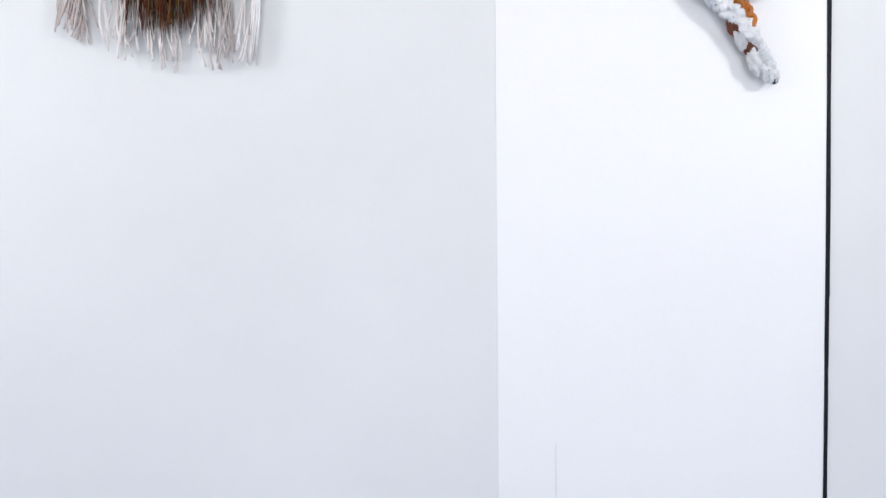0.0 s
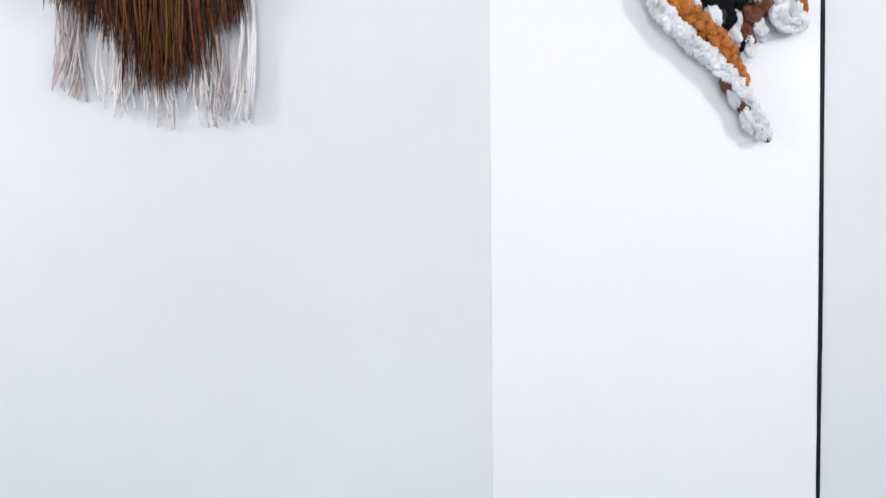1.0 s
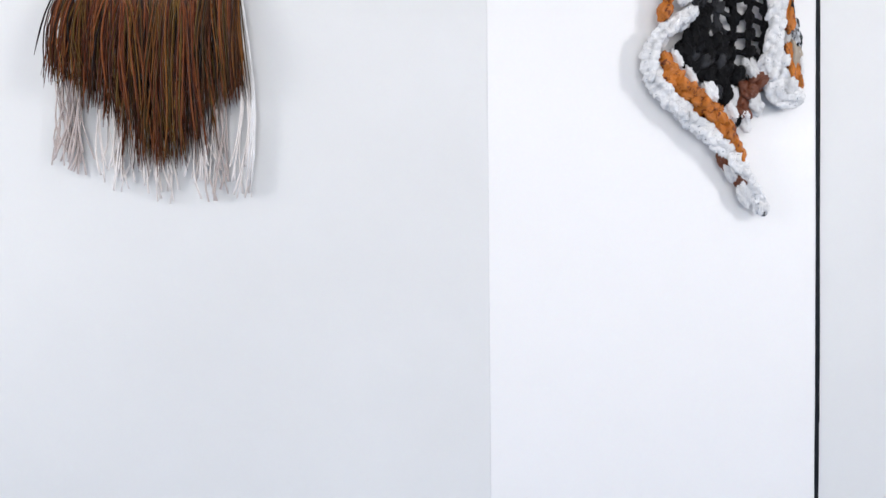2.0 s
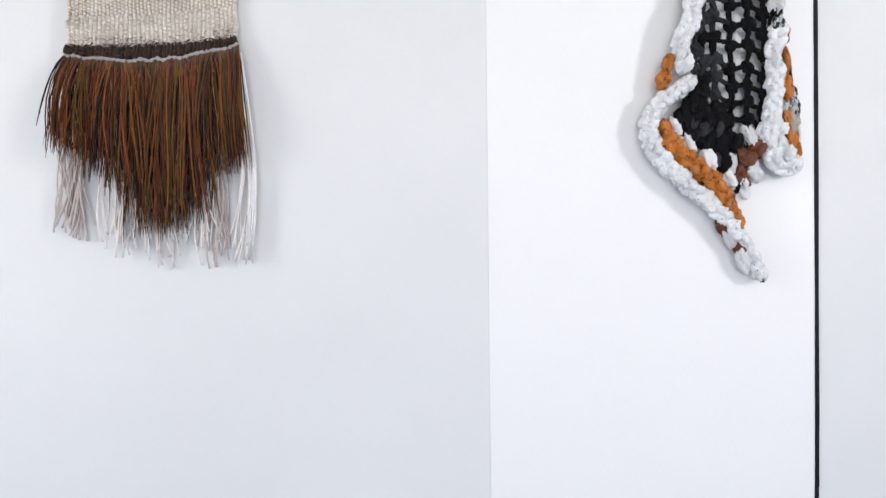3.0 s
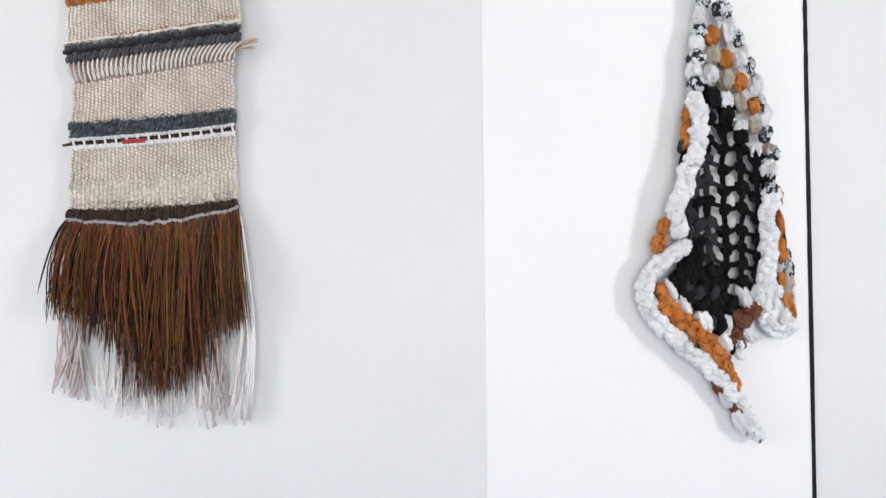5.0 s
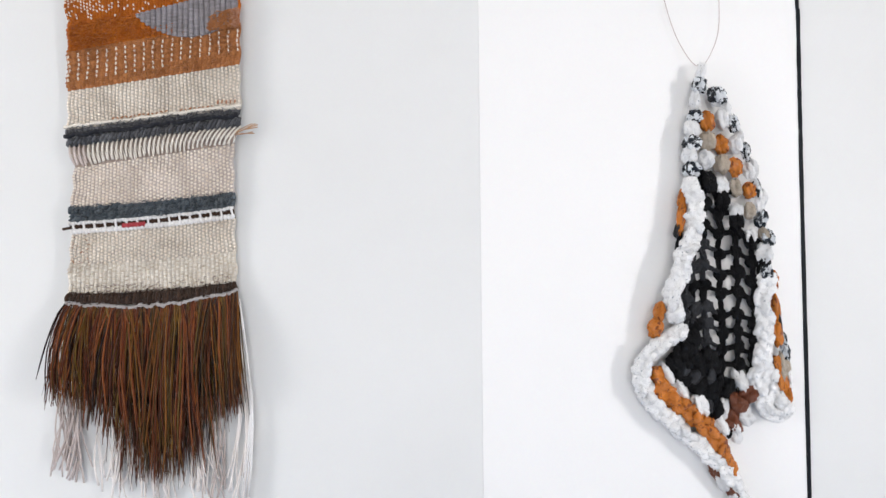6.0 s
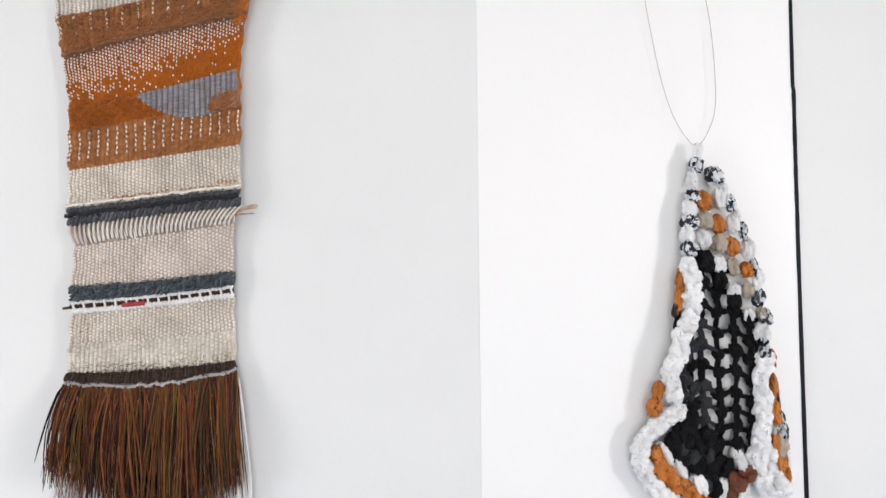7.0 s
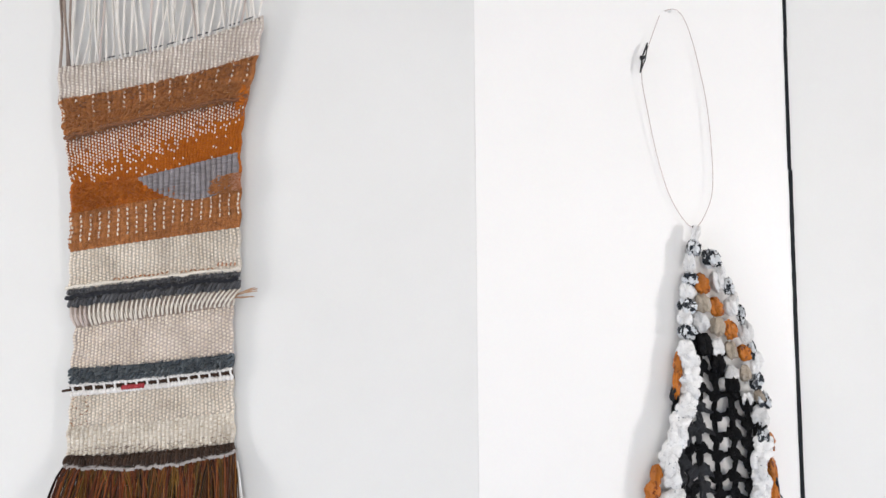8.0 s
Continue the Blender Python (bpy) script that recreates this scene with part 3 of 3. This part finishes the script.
for i in range(TUFTS):
    g = Geo()
    level, drift, ahead = random.uniform(-0.009, 0.009), random.gauss(0, 0.006), random.uniform(-0.012, 0.0)
    for k in range(27):
        u = (i + random.random()) / TUFTS
        root = fringe.at(u, random.uniform(0.3, 1.0), 0.001)
        end = float(np.interp(u, (0, 0.22, 0.30, 0.38, 0.46, 0.66, 0.72, 0.80, 0.86, 1), (1.256, 1.244, 1.210, 1.190, 1.140, 1.134, 1.165, 1.205, 1.226, 1.232)))
        end += level + max(-0.018, min(0.018, random.gauss(0, 0.008)))
        if random.random() < 0.14:
            end += random.uniform(0, 0.06)
        spread = (u - 0.5) * 2
        out = 0.015 * spread * abs(spread) if spread < 0 else 0.009 * spread
        x_end = root.x + out + max(-0.036, min(0.036, random.gauss(drift, 0.014))) * (0.35 if abs(spread) > 0.8 else 1)
        front = ahead + random.uniform(-0.016, 0.004)
        pts = []
        wob, phase = max(-0.013, min(0.013, random.gauss(0, 0.008))) * (0.4 if spread > 0.8 else 1), random.uniform(0, 6)
        for s in (0, 0.12, 0.28, 0.46, 0.64, 0.82, 1.0):
            x = root.x + (x_end - root.x) * (s ** 0.55) + wob * math.sin(4 * s + phase) * s
            y = root.y + front * math.sin(min(1, s * 1.5) * math.pi / 2) - 0.003
            pts.append((x, y, root.z + (end - root.z) * s))
        r = random.choice((0.0007, 0.0009, 0.0011, 0.0014))
        g.tube(pts, lambda s: r * (1 - 0.7 * max(0, s - 0.75) / 0.25), 4, 0, 0.7)
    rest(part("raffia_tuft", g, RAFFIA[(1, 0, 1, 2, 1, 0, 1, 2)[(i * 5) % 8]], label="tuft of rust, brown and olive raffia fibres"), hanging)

# pale cotton tassels that hang out below
for x0, x1, end, count, mat in ((-0.569, -0.545, 1.135, 9, ASH_PINK), (-0.560, -0.532, 1.125, 7, ASH_PINK), (-0.505, -0.475, 1.105, 9, TASSEL),
                                (-0.470, -0.440, 1.115, 5, TASSEL), (-0.432, -0.402, 1.082, 10, TASSEL), (-0.370, -0.335, 1.094, 10, TASSEL),
                                (-0.345, -0.325, 1.088, 5, ASH_PINK), (-0.302, -0.284, 1.092, 9, TASSEL)):
    for k in range(int(count * 2.0)):
        g = Geo()
        x = random.uniform(x0 - 0.004, x1 + 0.004)
        edge = 1 if x0 > -0.31 else 0
        xt = random.uniform(-0.300, -0.288) if edge else x + random.uniform(-0.015, 0.015)
        e = end + random.uniform(-0.014, 0.040)
        ph, amp = random.uniform(0, 6), random.uniform(0.004, 0.014) * (0.5 if edge else 1)
        curl = random.uniform(-0.007, 0.007)
        pts = [(xt + (x - xt) * s + (1.0 if mat is ASH_PINK else 0.65) * amp * math.sin(6.5 * s + ph) * s + curl * max(0.0, s - 0.75) ** 2 * 16 + edge * 0.010 * math.sin(math.pi * s),
                0.834 - 0.005 * math.sin(3 * s + ph), 1.33 + (e - 1.33) * s) for s in (k2 / 15 for k2 in range(16))]
        r = random.uniform(0.0008, 0.0014)
        g.tube(pts, lambda s: r * (1 + 0.18 * math.sin(90 * s) + 2.0 * max(0, s - 0.9)), 5)
        rest(part("cotton_strand", g, mat), hanging)
for k in range(3):
    g = Geo()
    pts = [(-0.289 + 0.017 * math.sin(s * 2.3) - 0.020 * max(0, s - 0.5) + 0.003 * k * s, 0.829, 1.398 - 0.29 * s - 0.01 * k) for s in (0, 0.15, 0.3, 0.45, 0.6, 0.8, 1)]
    g.tube(pts, 0.0015, 5)
    rest(part("cotton_strand", g, WHITE_YARN), hanging)


# ---- the crocheted piece of plastic strips ----
crochet = thing("crochet_hanging", (0.425, 0.815, 1.25),
                "crocheted plastic-strip hanging, black mesh with white, orange and beige bobbles", "crochet")
UNIT = 0.000836


def spot(a, b, y):
    """The crochet's own chart: a to the right, b down, in units of 0.84 mm; y: the depth in metres."""
    x = 0.4280 + UNIT * a + 0.0000016 * b
    return Vector((0.012 + (x - 0.012) * y / 0.815, y, 1.5229 - UNIT * b - 0.0000113 * a))


def bobble_mesh(seed, mat, name="bobble"):
    """A puffed cluster of stitches, one unit across: three or four crumpled lobes that twist from foot to head."""
    rnd = random.Random(seed)
    lobes, turn, phase, g = rnd.choice((3, 4)), rnd.uniform(-1.8, 1.8), rnd.uniform(0, 6), Geo()
    bm = bmesh.new()
    bmesh.ops.create_icosphere(bm, subdivisions=4, radius=0.47)
    for v in bm.verts:
        c, off = v.co.copy(), Vector((seed * 3.7, seed * 1.3, 0))
        a = math.atan2(c.y, c.x)
        waist = math.sqrt(max(0.0, 1 - (c.z / 0.47) ** 2))
        k = 1 + 0.27 * waist * math.cos(lobes * a + phase + turn * c.z * 3)
        k += 0.24 * noise.noise(c * 3.0 + off) - 0.42 * abs(noise.noise(c * 4.5 + off)) + 0.12 * noise.noise(c * 10 + off) - 0.14 * abs(noise.noise(c * 15 + off)) + 0.13
        v.co = c * k
        v.co.z *= 1.12
    g.add([v.co for v in bm.verts], [[v.index for v in f.verts] for f in bm.faces])
    bm.free()
    return g.mesh(name, [mat])


BOBBLES = {}
for key, mat in (("white", FILM_WHITE), ("mottled", FILM_MOTTLED), ("clear", FILM_CLEAR), ("beige", FILM_BEIGE),
                 ("orange", FILM_ORANGE), ("rust", FILM_RUST), ("black", FILM_BLACK), ("grey", FILM_SHEEN)):
    BOBBLES[key] = [bobble_mesh(17 * i + len(key), mat) for i in range(6)]
NAMES = {"white": "white_bobble", "mottled": "mottled_bobble", "clear": "clear_bobble", "beige": "beige_bobble", "orange": "orange_bobble",
         "rust": "rust_bobble", "black": "black_bobble", "grey": "dark_grey_bobble"}


def bobble(key, a, b, wide, high, y=0.815, lean=0.0, deep=None):
    """lean: degrees clockwise, as seen from the room."""
    y = 0.8275 + 0.32 * (y - 0.808) - 0.006 * math.exp(-((b - 90) / 150) ** 2) * min(1.0, max(0.0, (70 - a) / 90))
    ob = new(NAMES[key], random.choice(BOBBLES[key]))
    size = Vector((wide * UNIT, (deep or min(wide, high)) * UNIT, high * UNIT)) * 1.14
    m = Matrix.LocRotScale(spot(a, b, y), Euler((random.uniform(-0.15, 0.15), radians(lean), random.uniform(-0.4, 0.4))), size)
    ob.parent = crochet
    ob.matrix_parent_inverse = Matrix.Translation(crochet.location).inverted()
    ob.matrix_basis = m
    return ob


def along(points, step):
    """Evenly spaced places (a, b, y, lean) along a smooth line through the given points."""
    pts = [Vector(p) for p in points]
    line = []
    for i in range(len(pts) - 1):
        p0, p1, p2, p3 = pts[max(0, i - 1)], pts[i], pts[i + 1], pts[min(len(pts) - 1, i + 2)]
        for k in range(12):
            s = k / 12
            line.append(0.5 * (2 * p1 + (p2 - p0) * s + (2 * p0 - 5 * p1 + 4 * p2 - p3) * s * s + (3 * p1 - p0 - 3 * p2 + p3) * s ** 3))
    line.append(pts[-1])
    out, gone = [], step / 2
    for p, q in zip(line, line[1:]):
        d = Vector((q.x - p.x, q.y - p.y)).length
        while gone <= d:
            r = p.lerp(q, gone / max(d, 1e-6))
            out.append((r.x, r.y, r.z, math.degrees(math.atan2(-(q.x - p.x), q.y - p.y))))
            gone += step
        gone -= d
    return out


# black open net: upright clusters between the holes and flat knots above and below each hole
COLS = ((-50, 0.811), (-37, 0.817), (-19, 0.823), (10.5, 0.826), (41, 0.826), (69, 0.824), (80, 0.818))
for j in range(-3, 12):
    for i, (a, y) in enumerate(COLS):
        drop = 7 * (i - 3) + (9 if i % 2 else -2)
        pitch = 36.5 if j < 5 else 31
        b = 15 + 36.5 * min(j, 5) + 31 * max(0, j - 5) + drop
        edge = -8 + 0.695 * (b + 50)
        if a > edge + 12 or b > (262 - 0.15 * abs(a) if a < 5 else 330) or (b < 80 and i == 0) or (b < 20 and i == 1):
            continue
        # grey clusters paint a sheen on the side where the net turns
        key = "grey" if (i <= 1 or (i == 2 and b > 10)) and random.random() < 0.8 else "black"
        sway = 4 * math.sin(0.9 * j + i)
        slim = (0.85, 0.95, 1.1, 0.9, 0.9, 1.0, 1.0)[i]
        bobble(key, a + sway * 0.5, b, random.uniform(8, 10.5) * slim, pitch * random.uniform(0.60, 0.75), y - 0.002, random.uniform(-15, 15), 7)
        if i < len(COLS) - 1:
            a2, y2 = COLS[i + 1]
            if (a + a2) / 2 < edge + 14:
                bobble(key, (a + a2) / 2, b + (-2 if i % 2 else 9) - pitch / 2, (a2 - a) * random.uniform(0.75, 0.95), random.uniform(6, 8), (y + y2) / 2 - 0.001, random.uniform(-15, 15) + (-8 if i % 2 else 30))
                bobble(key, a + random.uniform(-2, 3), b + 1 - pitch / 2, random.uniform(18, 22) * slim, random.uniform(17.5, 21.5), y - 0.003, random.uniform(-60, 60), 8)
# the closed black fold below it
for j in range(7):
    for i in range(7):
        a, b = -88 + 24 * i + 6 * (j % 2), 268 + 17 * j
        if b > 272 + 0.92 * (a + 95) + 10 or b > 380 - 1.6 * abs(a + 8) * (1 if a > -8 else 0.3) or b < 268 - 0.55 * (a + 40) or (a > 2 and b < 338):
            continue
        bobble("grey" if random.random() < 0.25 else "black", a, b, 27, 30, 0.814 + random.uniform(-0.003, 0.003), 20 + random.uniform(-25, 25), 18)
for a, b in ((-62, 262), (-50, 248), (-42, 232), (-75, 280), (-50, 275), (-10, 340), (-6, 362), (-14, 322), (4, 318), (16, 322)):
    bobble("black", a, b, 26, 30, 0.811, random.uniform(-20, 20), 18)

# bobble rows that climb beside the net
for key, a, b, da, db, n, w, h in (("orange", -8, -162, 24.5, 42, 4, 28, 40), ("beige", -7, -127, 24.5, 42.6, 5, 26, 38),
                                   ("clear", -11, -93, 26, 47, 4, 26, 34), ("clear", 20.6, -168, 23, 48, 4, 23, 38),
                                   ("black", -8, -52, 24.7, 36, 5, 27, 40)):
    for i in range(n):
        f = 1 - 0.08 * i
        bobble(key, a + da * i, b + db * i, w * f * 0.84, h * f * 0.82, 0.812 - 0.002 * i, -12)
# mottled edge that runs down both sides from the top
for a, b, w, h in ((-20, -229, 25, 30), (12, -209, 28, 34), (41, -158, 18, 30), (62, -107, 14, 34), (79, -40, 15, 36), (87, 14, 20, 30), (97, 50, 24, 30), (94, 112, 22, 34),
                   (-28, -172, 26, 24), (-35, -122, 28, 28), (-36, -76, 30, 26)):
    bobble("mottled", a, b, w * 0.88, h * 0.88, 0.806, random.uniform(-15, 15))
for a, b, w, h in ((-16, -254, 15, 30), (-27, -200, 20, 30), (-36, -148, 24, 28), (-38, -100, 26, 26), (50, -134, 16, 26), (72, -74, 18, 34), (84, -14, 16, 26), (92, 80, 28, 34), (28, -185, 16, 26)):
    bobble("white" if a < 30 else "clear", a, b, w * 0.88, h * 0.9, 0.807, random.uniform(-15, 15))

# thick white edge down the side, round the lower corner and out to the tip
for a, b, y, lean in along(((-38, -50, 0.800), (-32, -10, 0.798), (-38, 45, 0.797), (-56, 98, 0.795), (-71, 140, 0.793), (-74, 172, 0.792), (-66, 196, 0.790)), 18):
    bobble("white", a + random.uniform(-2, 2), b, 27, 29, y, lean + random.uniform(-40, 40))
for a, b, y, lean in along(((-56, 216, 0.794), (-84, 234, 0.797), (-110, 252, 0.800), (-128, 276, 0.803), (-134, 304, 0.805), (-124, 334, 0.806), (-98, 368, 0.807),
                            (-68, 397, 0.808), (-33, 428, 0.809), (1, 461, 0.810), (28, 496, 0.811), (48, 532, 0.812), (62, 562, 0.813)), 17):
    size = 27 if b < 470 else 27 - 0.08 * (b - 470)
    bobble("white", a, b, size + random.uniform(-3, 3), 25, y, lean + random.uniform(-30, 30))
bobble("mottled", 67, 569, 9, 12, 0.812, 60)
# orange row inside it, and the pale ends between orange and black
for a, b, y, lean in along(((-106, 286, 0.806), (-98, 312, 0.807), (-80, 333, 0.808), (-50, 358, 0.810), (-16, 390, 0.811), (8, 426, 0.812), (28, 470, 0.813)), 18):
    bobble("orange", a - 4, b + 5, random.uniform(28, 33) - 0.08 * max(0, b - 380), 27, y, lean + random.uniform(-30, 30))
for a, b in ((-90, 298), (-66, 324), (-30, 356), (6, 390)):
    bobble("white", a, b, 22, 36, 0.811, -25)
bobble("black", 20, 402, 9, 20, 0.806, -10)
# far layer that shows under the edge and in the opening
for key, a, b, w, h, lean in (("rust", -5, 478, 14, 30, -30), ("rust", 25, 514, 16, 26, -30), ("clear", 8, 498, 15, 30, -35), ("clear", 32, 540, 18, 34, -30),
                              ("rust", 38, 352, 34, 26, 60), ("rust", 56, 336, 26, 30, 40), ("rust", 30, 384, 38, 18, 80), ("rust", 18, 390, 22, 18, 70),
                              ("clear", 44, 314, 40, 18, 70), ("clear", 68, 298, 22, 30, 30), ("clear", 52, 376, 34, 22, 65), ("clear", 32, 402, 34, 18, 75), ("clear", 8, 362, 18, 34, 10)):
    bobble(key, a, b, w, h, 0.819, lean)
for key, a, b, w, h in (("orange", -57, 14, 13, 50), ("orange", -55, -22, 12, 34), ("black", -62, 62, 9, 40), ("orange", -100, 184, 18, 30), ("orange", -108, 214, 22, 28), ("grey", -64, 36, 9, 24)):
    bobble(key, a, b, w, h, 0.812, 12)
# the other side: white roll with orange and beige behind
for a, b, y, lean in along(((97, 118, 0.817), (88, 150, 0.815), (86, 200, 0.814), (82, 260, 0.813), (78, 310, 0.812), (84, 350, 0.812), (104, 368, 0.812), (122, 362, 0.814)), 18):
    bobble("white", a + random.uniform(-2, 2), b, 27, 30, y, lean + random.uniform(-25, 25))
for a, b in ((98, 330), (108, 345), (94, 300)):
    bobble("white", a, b, 28, 30, 0.815, 10)
for key, a, b, w, h in (("orange", 107, 128, 12, 30), ("orange", 109, 176, 15, 40), ("orange", 108, 222, 18, 40), ("orange", 110, 290, 16, 40), ("orange", 118, 316, 18, 34), ("orange", 127, 334, 13, 26),
                        ("mottled", 120, 236, 12, 28), ("mottled", 126, 258, 12, 30), ("beige", 122, 288, 16, 44), ("clear", 128, 306, 12, 40), ("grey", 116, 200, 6, 50)):
    bobble(key, a, b, w, h, 0.820, -6)

# the wire loop it hangs by, its clasp and the pin
pin = Geo()
pin.tube([(0.3968, BOARD + 0.004, 2.0945), (0.3968, 0.835, 2.0945)], 0.0012, 8)
tagged(part("wall_pin", pin, FILM_CLEAR), "small clear push pin in the board", "pin")
LOOP = ((0.371, 2.089), (0.353, 2.042), (0.339, 1.994), (0.348, 1.927), (0.364, 1.847), (0.384, 1.786), (0.4125, 1.747),
        (0.434, 1.772), (0.445, 1.820), (0.441, 1.926), (0.429, 2.006), (0.415, 2.064), (0.402, 2.090), (0.3885, 2.0955))
pts = [(1000 * (0.0145 + (x - 0.012) * 1.0152), 1000 * z, 0.8375 - 0.0015 * math.sin(i)) for i, (x, z) in enumerate(LOOP + LOOP[:1])]
g = Geo()
g.tube([(a / 1000, y, b / 1000) for a, b, y, _ in along(pts, 7)], 0.00045, 5)
rest(part("wire_loop", g, WIRE, label="thin pinkish wire loop"), crochet)
g = Geo()
g.tube([(0.3569, 0.836, 2.041), (0.3479, 0.835, 2.018), (0.3449, 0.836, 1.995)], lambda s: 0.0014, 6)
g.tube([(0.3564, 0.836, 2.036), (0.3524, 0.835, 2.014), (0.3439, 0.836, 1.993)], lambda s: 0.0009, 6)
clasp = rest(part("clasp", g, DARK_METAL, label="small dark metal clasp"), crochet)
g = Geo()
g.tube([(0.3449, 0.835, 2.0165), (0.3479, 0.835, 2.0172), (0.3519, 0.835, 2.018)], lambda s: 0.0038 - 0.001 * s, 8)
rest(part("bead", g, DARK_METAL), crochet)
g = Geo()
g.tube([(0.4205, 0.836, 1.7495), (0.4205, 0.832, 1.740)], 0.0014, 6)
rest(part("crimp", g, DARK_METAL), crochet)
